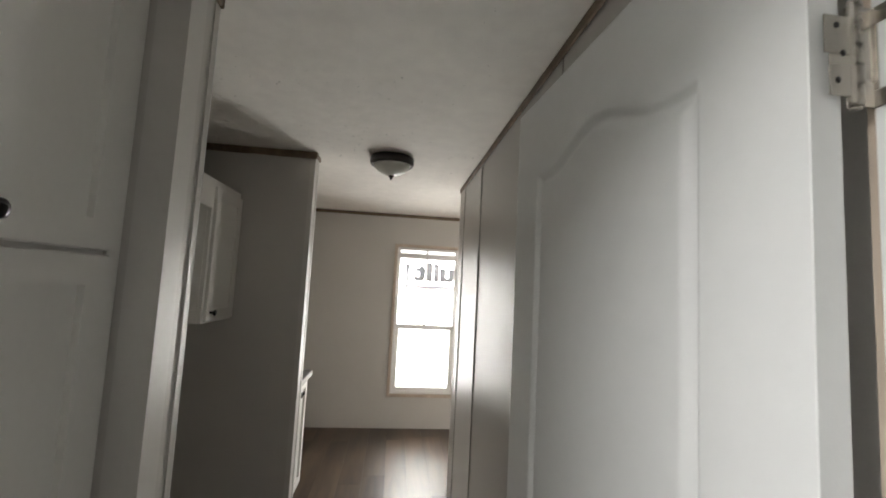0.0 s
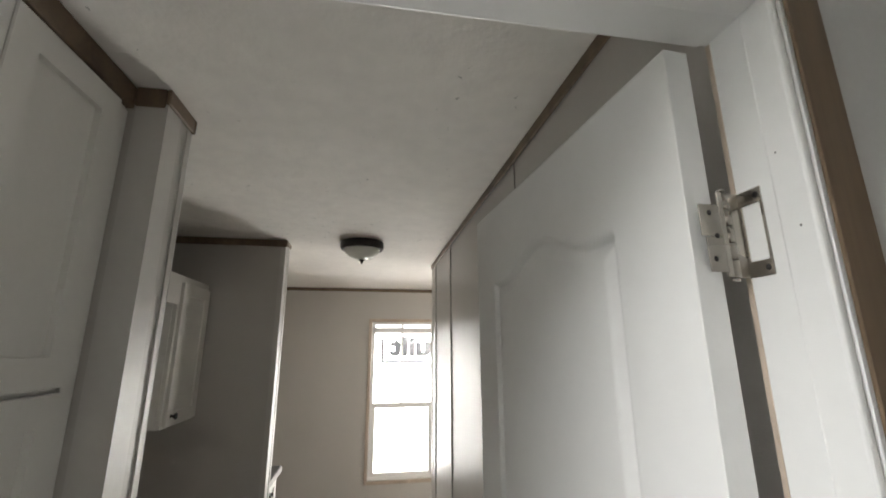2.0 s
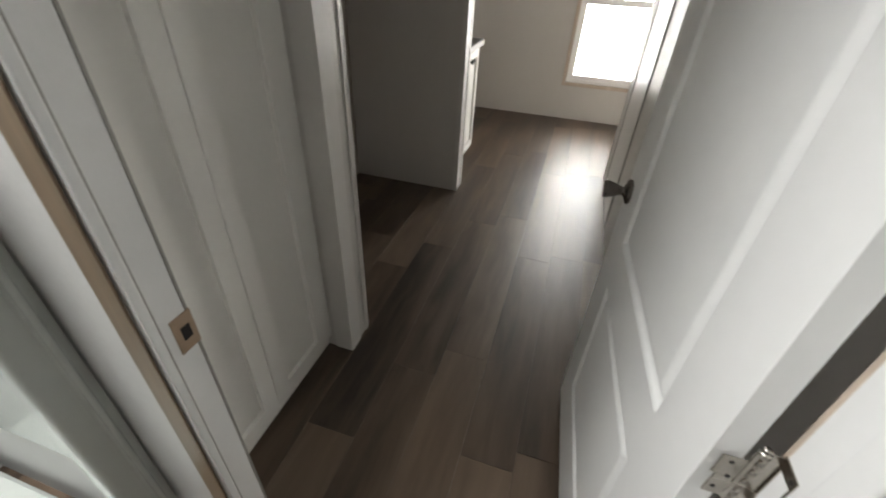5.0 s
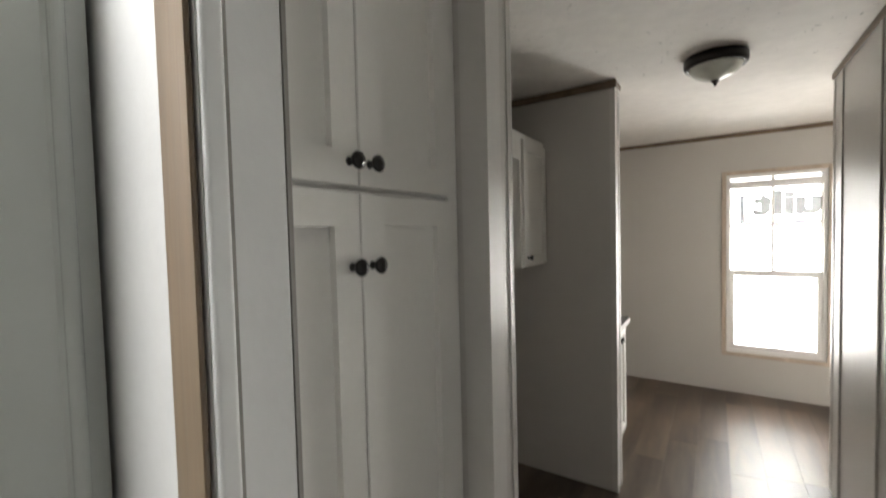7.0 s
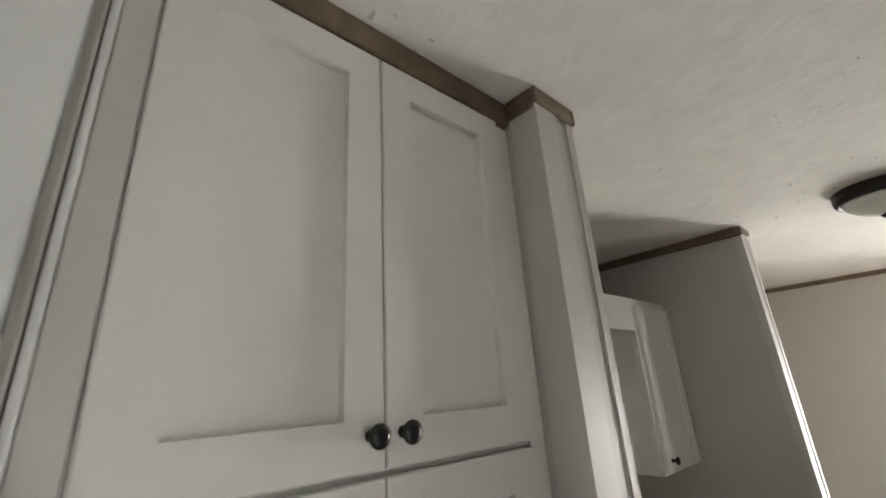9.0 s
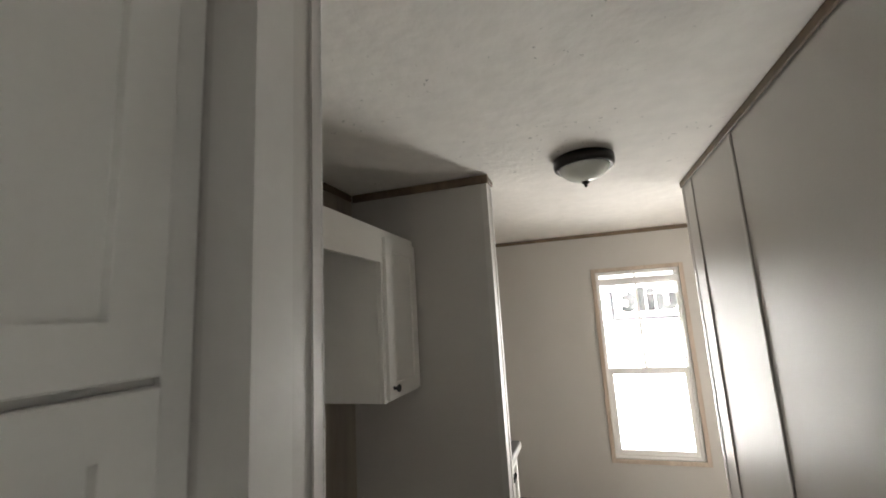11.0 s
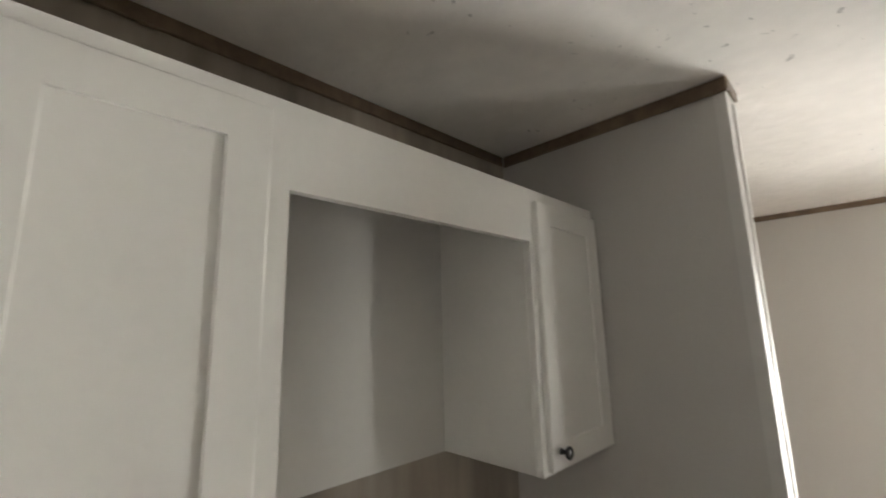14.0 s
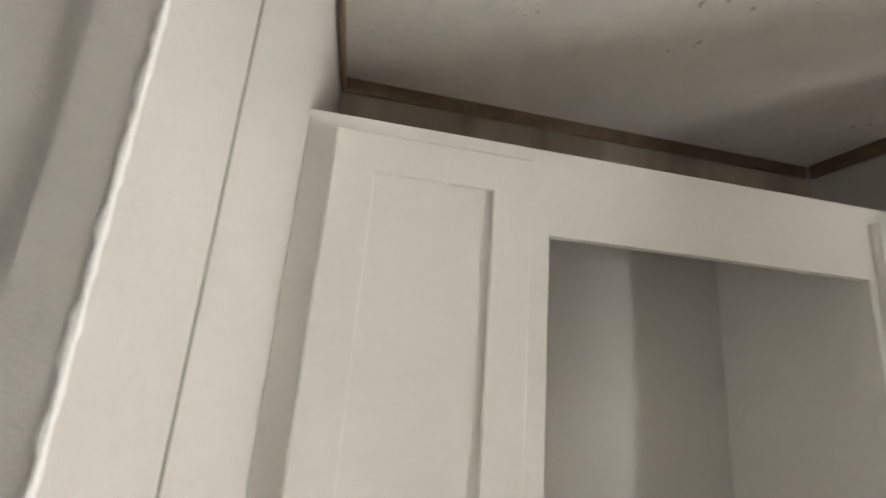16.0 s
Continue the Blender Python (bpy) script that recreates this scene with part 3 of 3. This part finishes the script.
for z0, z1, kz in ((0.07, PZ - 0.005, 1.479), (PZ + 0.005, 2.310, 1.671)):
    cab_door(pantry, 0.288, 0.6125, z0, z1, XP, 0.589, kz)
    cab_door(pantry, 0.6155, 0.930, z0, z1, XP, 0.641, kz)
# Dark strips added behind the doors; the gap's shade is put in as colour.
for z0, z1 in ((0.075, PZ - 0.008), (PZ + 0.008, 2.305)):
    part("meeting_stile", boxes(((XP - 0.0208, 0.600, z0), (XP - 0.0195, 0.628, z1))), M_TRIM, pantry, "dark brown strip added for the shade in the door gap")
part("filler_strip", boxes(((XP - 0.0205, YJ - 0.0065, 0.06), (XP - 0.014, 0.2855, 2.308)), bevel=0.002), M_CAB, pantry)
part("scribe_moulding", boxes(((XP - 0.0205, YJ - 0.016, 0.06), (XP - 0.008, YJ - 0.007, 2.31)), bevel=0.003, seg=2), M_JAMB, pantry)
# The open gap's darkness, drawn as a thin brown strip.
setting("gap_strip", boxes(((XP - 0.05, YJ - 0.0195, 0.002), (XP - 0.03, YJ - 0.0165, 2.31))), M_TRIM, "dark brown strip put in as the shade of the gap beside the pantry", "trim")
part("filler_strip", boxes(((XP - 0.0205, 0.936, 0.06), (XP - 0.012, PW0 - 0.0015, 2.308)), bevel=0.001), M_CAB, pantry)

# laundry recess wall cabinet
XU = -0.932
UB, UT = 1.334, 2.077
NY0, NY1, NZ = 1.519, 2.186, 1.928
laundry = thing("wall_cabinet", "white wall cabinet with an open niche", "cabinet")
part("carcass", boxes(((XB + 0.001, PW1 + 0.001, UB), (XU - 0.0195, NY0 - 0.012, UT - 0.0005)), bevel=0.001), M_CAB, laundry)
part("carcass", boxes(((XB + 0.001, NY1, UB), (XU - 0.0195, PT0 - 0.001, UT - 0.0005)), bevel=0.001), M_CAB, laundry)
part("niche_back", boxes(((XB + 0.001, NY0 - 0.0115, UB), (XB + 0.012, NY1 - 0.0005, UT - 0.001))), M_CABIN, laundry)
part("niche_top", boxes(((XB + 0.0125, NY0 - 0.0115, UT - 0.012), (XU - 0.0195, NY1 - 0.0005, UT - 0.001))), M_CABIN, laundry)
part("face_frame", boxes(
    ((XU - 0.019, PW1 + 0.001, UB), (XU, NY0, UT)),
    ((XU - 0.019, NY1, UB), (XU, PT0 - 0.001, UT)),
    ((XU - 0.019, NY0, NZ), (XU, NY1, UT))), M_CAB, laundry)
cab_door(laundry, 1.166, 1.481, UB + 0.012, 2.047, XU + 0.017, 1.450, 1.392, deep=0.006)
cab_door(laundry, 2.206, 2.552, UB + 0.010, 2.042, XU + 0.017, 2.245, 1.388, deep=0.006)

# kitchen base cabinet
base = thing("base_cabinet", "white kitchen base cabinet beside the partition", "cabinet")
XK = -0.575
part("carcass", boxes(((XB + 0.002, PT1 + 0.002, 0.10), (XK - 0.02, 3.22, 0.868)), bevel=0.002), M_CAB, base)
part("toe_board", boxes(((XB + 0.03, PT1 + 0.002, 0.001), (XK - 0.075, 3.21, 0.0995))), M_CAB, base)
cab_door(base, PT1 + 0.012, 2.956, 0.115, 0.848, XK, 2.928, 0.798, rail=0.05)
cab_door(base, 2.960, 3.214, 0.115, 0.848, XK, 2.988, 0.798, rail=0.05)
counter = tagged(part("countertop", boxes(((XB + 0.002, PT1 + 0.006, 0.869), (XK + 0.022, 3.242, 0.908)), bevel=0.006, seg=3), M_COUNTER), "charcoal laminate countertop with a pale edge", "countertop")
part("edge_band", boxes(((XK + 0.0225, PT1 + 0.006, 0.868), (XK + 0.026, 3.242, 0.902)), bevel=0.001), M_EDGE, counter, "pale grey countertop edge band")

outlet = thing("wall_outlet", "dark plastic outlet box on the wood-print wall", "outlet", Matrix.Translation((XB, 2.13, 1.03)))
part("plate", boxes(((0.0005, -0.037, -0.055), (0.006, 0.037, 0.055)), bevel=0.003, seg=2), M_BRONZE, outlet)
part("socket", boxes(((0.0062, -0.018, -0.030), (0.009, 0.018, 0.030)), bevel=0.003, seg=2), M_BLACK, outlet)
for z0, z1 in ((0.002, WZ0 - 0.04), (WZ1 + 0.04, ZC - 0.037)):
    setting("wall_joint", boxes(((-0.012, YF - 0.0012, z0), (-0.009, YF + 0.001, z1))), M_WALL, "faint joint between far wallboard panels", "trim")

# ---- far window ----
win = thing("window_1", "tall white single-hung window with a mullioned top sash", "window", kind="structure")
tw = 0.036
part("casing", boxes(((WX0 - tw, YF - 0.014, WZ0 - tw), (WX0 - 0.001, YF - 0.001, WZ1 + tw)), bevel=0.003), M_WINTRIM, win, "beige wood-print window trim")
part("casing", boxes(((WX1 + 0.001, YF - 0.014, WZ0 - tw), (WX1 + tw, YF - 0.001, WZ1 + tw)), bevel=0.003), M_WINTRIM, win, "beige wood-print window trim")
part("casing", boxes(((WX0 - 0.0005, YF - 0.014, WZ1 + 0.001), (WX1 + 0.0005, YF - 0.001, WZ1 + tw)), bevel=0.003), M_WINTRIM, win, "beige wood-print window trim")
part("casing", boxes(((WX0 - 0.0005, YF - 0.014, WZ0 - tw), (WX1 + 0.0005, YF - 0.001, WZ0 - 0.001)), bevel=0.003), M_WINTRIM, win, "beige wood-print window trim")
fw = 0.026
part("window_frame", boxes(
    ((WX0 + 0.001, YF + 0.012, WZ0 + 0.001), (WX0 + fw, YF + 0.085, WZ1 - 0.001)),
    ((WX1 - fw, YF + 0.012, WZ0 + 0.001), (WX1 - 0.001, YF + 0.085, WZ1 - 0.001)),
    ((WX0 + fw, YF + 0.012, WZ1 - fw), (WX1 - fw, YF + 0.085, WZ1 - 0.001)),
    ((WX0 + fw, YF + 0.012, WZ0 + 0.001), (WX1 - fw, YF + 0.085, WZ0 + fw)), bevel=0.003), M_VINYL, win)
ZM = 1.108
lower = part("lower_sash", boxes(
    ((WX0 + fw + 0.0005, YF + 0.020, WZ0 + fw + 0.0005), (WX0 + fw + 0.036, YF + 0.048, ZM + 0.026)),
    ((WX1 - fw - 0.036, YF + 0.020, WZ0 + fw + 0.0005), (WX1 - fw - 0.0005, YF + 0.048, ZM + 0.026)),
    ((WX0 + fw + 0.0365, YF + 0.020, WZ0 + fw + 0.0005), (WX1 - fw - 0.0365, YF + 0.048, WZ0 + fw + 0.042)),
    ((WX0 + fw + 0.0365, YF + 0.020, ZM - 0.028), (WX1 - fw - 0.0365, YF + 0.048, ZM + 0.026)), bevel=0.003), M_VINYL, win)
part("sash_latch", boxes(((0.375, YF + 0.024, ZM + 0.0265), (0.415, YF + 0.044, ZM + 0.035)), bevel=0.002), M_VINYL, lower)
part("upper_sash", boxes(
    ((WX0 + fw + 0.0005, YF + 0.052, ZM - 0.02), (WX0 + fw + 0.010, YF + 0.074, WZ1 - fw - 0.0005)),
    ((WX1 - fw - 0.010, YF + 0.052, ZM - 0.02), (WX1 - fw - 0.0005, YF + 0.074, WZ1 - fw - 0.0005)),
    ((WX0 + fw + 0.0105, YF + 0.052, ZM - 0.02), (WX1 - fw - 0.0105, YF + 0.074, ZM + 0.012)), bevel=0.002), M_VINYL, win)
part("muntin", boxes(((0.376, YF + 0.054, ZM + 0.0125), (0.398, YF + 0.062, WZ1 - fw - 0.0005))), M_VINYL, win)
part("muntin", boxes(((WX0 + fw + 0.0105, YF + 0.0545, 1.527), (WX1 - fw - 0.0105, YF + 0.0615, 1.548))), M_VINYL, win)
for z0, z1, yy, e in ((WZ0 + fw + 0.042, ZM - 0.028, 0.032, 0.036), (ZM + 0.012, WZ1 - fw - 0.001, 0.064, 0.010)):
    p = part("pane", boxes(((WX0 + fw + e, YF + yy, z0), (WX1 - fw - e, YF + yy + 0.004, z1))), M_GLASS, win)
    p.visible_shadow = False

blind = thing("window_blind", "raised white mini blind at the window head", "blind")
part("head_rail", boxes(((WX0 + 0.006, YF - 0.008, 1.972), (WX1 - 0.006, YF + 0.011, 1.998)), bevel=0.002), M_BLIND, blind)
for k in range(8):
    part("slat", boxes(((WX0 + 0.008, YF - 0.008, 1.892 + 0.0056 * k), (WX1 - 0.008, YF + 0.011, 1.8971 + 0.0056 * k)), bevel=0.001), M_BLIND, blind)
part("bottom_rail", boxes(((WX0 + 0.008, YF - 0.008, 1.876), (WX1 - 0.008, YF + 0.011, 1.8905)), bevel=0.002), M_BLIND, blind)
for x in (0.16, 0.63):
    part("cord", boxes(((x, YF + 0.001, 1.9345), (x + 0.002, YF + 0.003, 1.9715))), M_BLIND, blind)

sign = thing("window_sign", "pale see-through sign with grey letters on the window", "sign")
YG = YF + 0.076
part("film", boxes(((0.150, YG, 1.549), (WX1 - fw - 0.002, YG + 0.001, 1.89))), M_FILM, sign)
part("border", boxes(((0.150, YG - 0.002, 1.549), (WX1 - fw - 0.002, YG - 0.001, 1.580)), ((0.150, YG - 0.002, 1.5805), (0.186, YG - 0.001, 1.82)), ((0.125, YG - 0.002, 1.785), (0.1495, YG - 0.001, 1.82))), M_INK, sign)


def lettering(body, width, height, place, parent):
    cu = bpy.data.curves.new("letters", "FONT")
    cu.body, cu.size, cu.offset, cu.extrude = body, 1.0, 0.05, 0.002
    tmp = new("letters_curve", cu)
    bpy.context.view_layer.update()
    me = bpy.data.meshes.new_from_object(tmp.evaluated_get(bpy.context.evaluated_depsgraph_get()))
    bpy.data.objects.remove(tmp)
    xs, ys = [v.co.x for v in me.vertices], [v.co.y for v in me.vertices]
    for v in me.vertices:
        v.co.x = (v.co.x - min(xs)) / (max(xs) - min(xs)) * width
        v.co.y = (v.co.y - min(ys)) / (max(ys) - min(ys)) * height
        v.co.z *= 0.3
    me.materials.clear()
    me.materials.append(M_INK)
    ob = new("letters", me)
    ob.parent = parent
    ob.matrix_basis = place
    return ob


lettering("uilt", 0.468, 0.225, Matrix.Translation((0.246, YG - 0.003, 1.622)) @ Matrix(((-1, 0, 0, 0.468), (0, 0, 1, 0), (0, 1, 0, 0), (0, 0, 0, 1))), sign)

# ---- ceiling lamp ----
lamp = thing("ceiling_lamp", "unlit flush ceiling lamp, bronze rim and frosted bowl", "ceiling lamp", Matrix.Translation((-0.04, 2.545, ZC)) @ Matrix.Diagonal((0.93, 0.93, 1.04, 1)))
part("rim", lathe([(0.0, -0.0005), (0.142, -0.0005), (0.147, -0.006), (0.148, -0.030), (0.145, -0.044), (0.138, -0.050), (0.130, -0.050), (0.126, -0.044), (0.0, -0.040)], 56), M_BRONZE, lamp, "dark bronze rim")
part("bowl", lathe([(0.0, -0.041), (0.1245, -0.0445), (0.122, -0.054), (0.113, -0.067), (0.094, -0.083), (0.066, -0.098), (0.036, -0.108), (0.012, -0.113), (0.0, -0.114)], 56), M_FROST, lamp, "frosted alabaster glass bowl")
part("finial", lathe([(0.0, -0.112), (0.018, -0.112), (0.020, -0.116), (0.013, -0.121), (0.007, -0.124), (0.009, -0.129), (0.006, -0.136), (0.0, -0.138)], 20), M_BRONZE, lamp, "dark bronze finial")

# ---- bathroom: tub and shower surround ----
tub = thing("tub_surround", "white fibreglass tub and shower surround", "bathtub")
SX0, SX1, SY1, ST = -1.318, -0.475, YBL - 0.004, 1.83
curve = [(SX1, SY1), (SX1, SY1 - 0.013)]
curve += [(SX1 + 0.006 * math.sin(a), SY1 - 0.019 + 0.006 * math.cos(a)) for a in [radians(22.5 * i) for i in range(9)]]
curve += [(SX1 - 0.003, SY1 - 0.028), (SX1 - 0.005, SY1 - 0.060)]
curve += [(SX1 - 0.017 + 0.012 * math.cos(a), SY1 - 0.060 - 0.012 * math.sin(a)) for a in [radians(15 * i) for i in range(1, 7)]]
curve += [(SX1 - 0.045, SY1 - 0.070), (SX1 - 0.075, SY1 - 0.050), (SX1 - 0.10, SY1 - 0.020), (SX1 - 0.125, SY1 - 0.008), (SX0 + 0.2, SY1 - 0.008)]
curve += [(SX0 + 0.2 - 0.192 * math.sin(a), SY1 - 0.2 + 0.192 * math.cos(a)) for a in [radians(15 * i) for i in range(1, 7)]]
curve += [(SX0, SY1 - 0.202), (SX0, SY1)]
s = part("surround", prism(curve, 0.40, ST), M_TUB, tub)
part("back_panel", boxes(((SX0, -1.3, 0.1), (SX0 + 0.008, SY1 - 0.203, 1.2)), bevel=0.002), M_TUB, tub)
part("apron", boxes(((SX1 - 0.09, -1.3, 0.001), (SX1 - 0.012, SY1 - 0.03, 0.42)), bevel=0.015, seg=3), M_TUB, tub)
part("tub_floor", boxes(((SX0 + 0.01, -1.3, 0.001), (SX1 - 0.091, SY1 - 0.03, 0.12)), bevel=0.01), M_TUB, tub)
valve = thing("shower_valve", "chrome single-lever shower valve on the surround", "shower valve", Matrix.Translation((-0.93, SY1 - 0.008, 0.73)))
part("escutcheon", lathe([(0.0, 0.0), (0.07, 0.0), (0.068, 0.006), (0.03, 0.014), (0.0, 0.015)], 32, pose(0, 0, 0, 90, 0, 0)), M_CHROME, valve)
part("handle", lathe([(0.0, 0.012), (0.022, 0.014), (0.026, 0.04), (0.03, 0.06), (0.022, 0.068), (0.0, 0.07)], 24, pose(0, 0, 0, 90, 0, 0)), M_CHROME, valve)
part("lever", boxes(((-0.009, -0.062, 0.0), (0.009, -0.045, 0.085)), bevel=0.004, seg=2), M_CHROME, valve)
arm = thing("shower_fitting", "chrome shower spray on a bent arm", "shower", Matrix.Translation((-0.9, Y_BATH - 0.001, 1.95)))
part("flange", lathe([(0.0, 0.0), (0.03, 0.0), (0.024, 0.008), (0.0, 0.01)], 24, pose(0, 0, 0, 90, 0, 0)), M_CHROME, arm)
part("pipe", lathe([(0.0, 0.0), (0.0095, 0.001), (0.0095, 0.13), (0.0, 0.131)], 16, Matrix.Translation((0, -0.006, 0)) @ pose(0, 0, 0, 118, 0, 0)), M_CHROME, arm)
part("head", lathe([(0.0, 0.0), (0.012, 0.0), (0.016, 0.02), (0.034, 0.045), (0.034, 0.052), (0.0, 0.054)], 24, Matrix.Translation((0, -0.118, -0.06)) @ pose(0, 0, 0, 140, 0, 0)), M_CHROME, arm)

# red shut-off valve low in the laundry recess
rv = thing("water_valve", "red plastic shut-off valve in the laundry recess", "valve", Matrix.Translation((-1.145, 2.165, 0.0)))
part("pipe", lathe([(0.0, 0.0), (0.011, 0.0), (0.011, 0.10), (0.0, 0.101)], 16), M_CHROME, rv)
part("valve_handle", boxes(((-0.025, -0.018, 0.1015), (0.025, 0.018, 0.150)), bevel=0.006, seg=2), M_RED, rv)

# ---- floor planks ----
PWD, PLN = 0.182, 1.22
plank_meshes = {}


def plank(x0, x1, y0, y1):
    key = (round(x1 - x0, 4), round(y1 - y0, 4))
    if key not in plank_meshes:
        bm = box(bmesh.new(), (0, 0, -0.006), (key[0], key[1], 0.0), 0.0006)
        plank_meshes[key] = mesh_of("plank", bm, M_FLOOR)
    ob = new("plank", plank_meshes[key])
    ob.parent = floor
    ob.matrix_basis = Matrix.Translation((x0, y0, 0))


rng = random.Random(11)
x = -2.69
while x < 4.40:
    y = -1.70 - rng.random() * PLN
    while y < YF:
        y0, y1 = max(y, -1.70), min(y + PLN - 0.0004, YF)
        if y1 - y0 > 0.02:
            plank(x, min(x + PWD - 0.0004, 4.41), y0, y1)
        y += PLN
    x += PWD
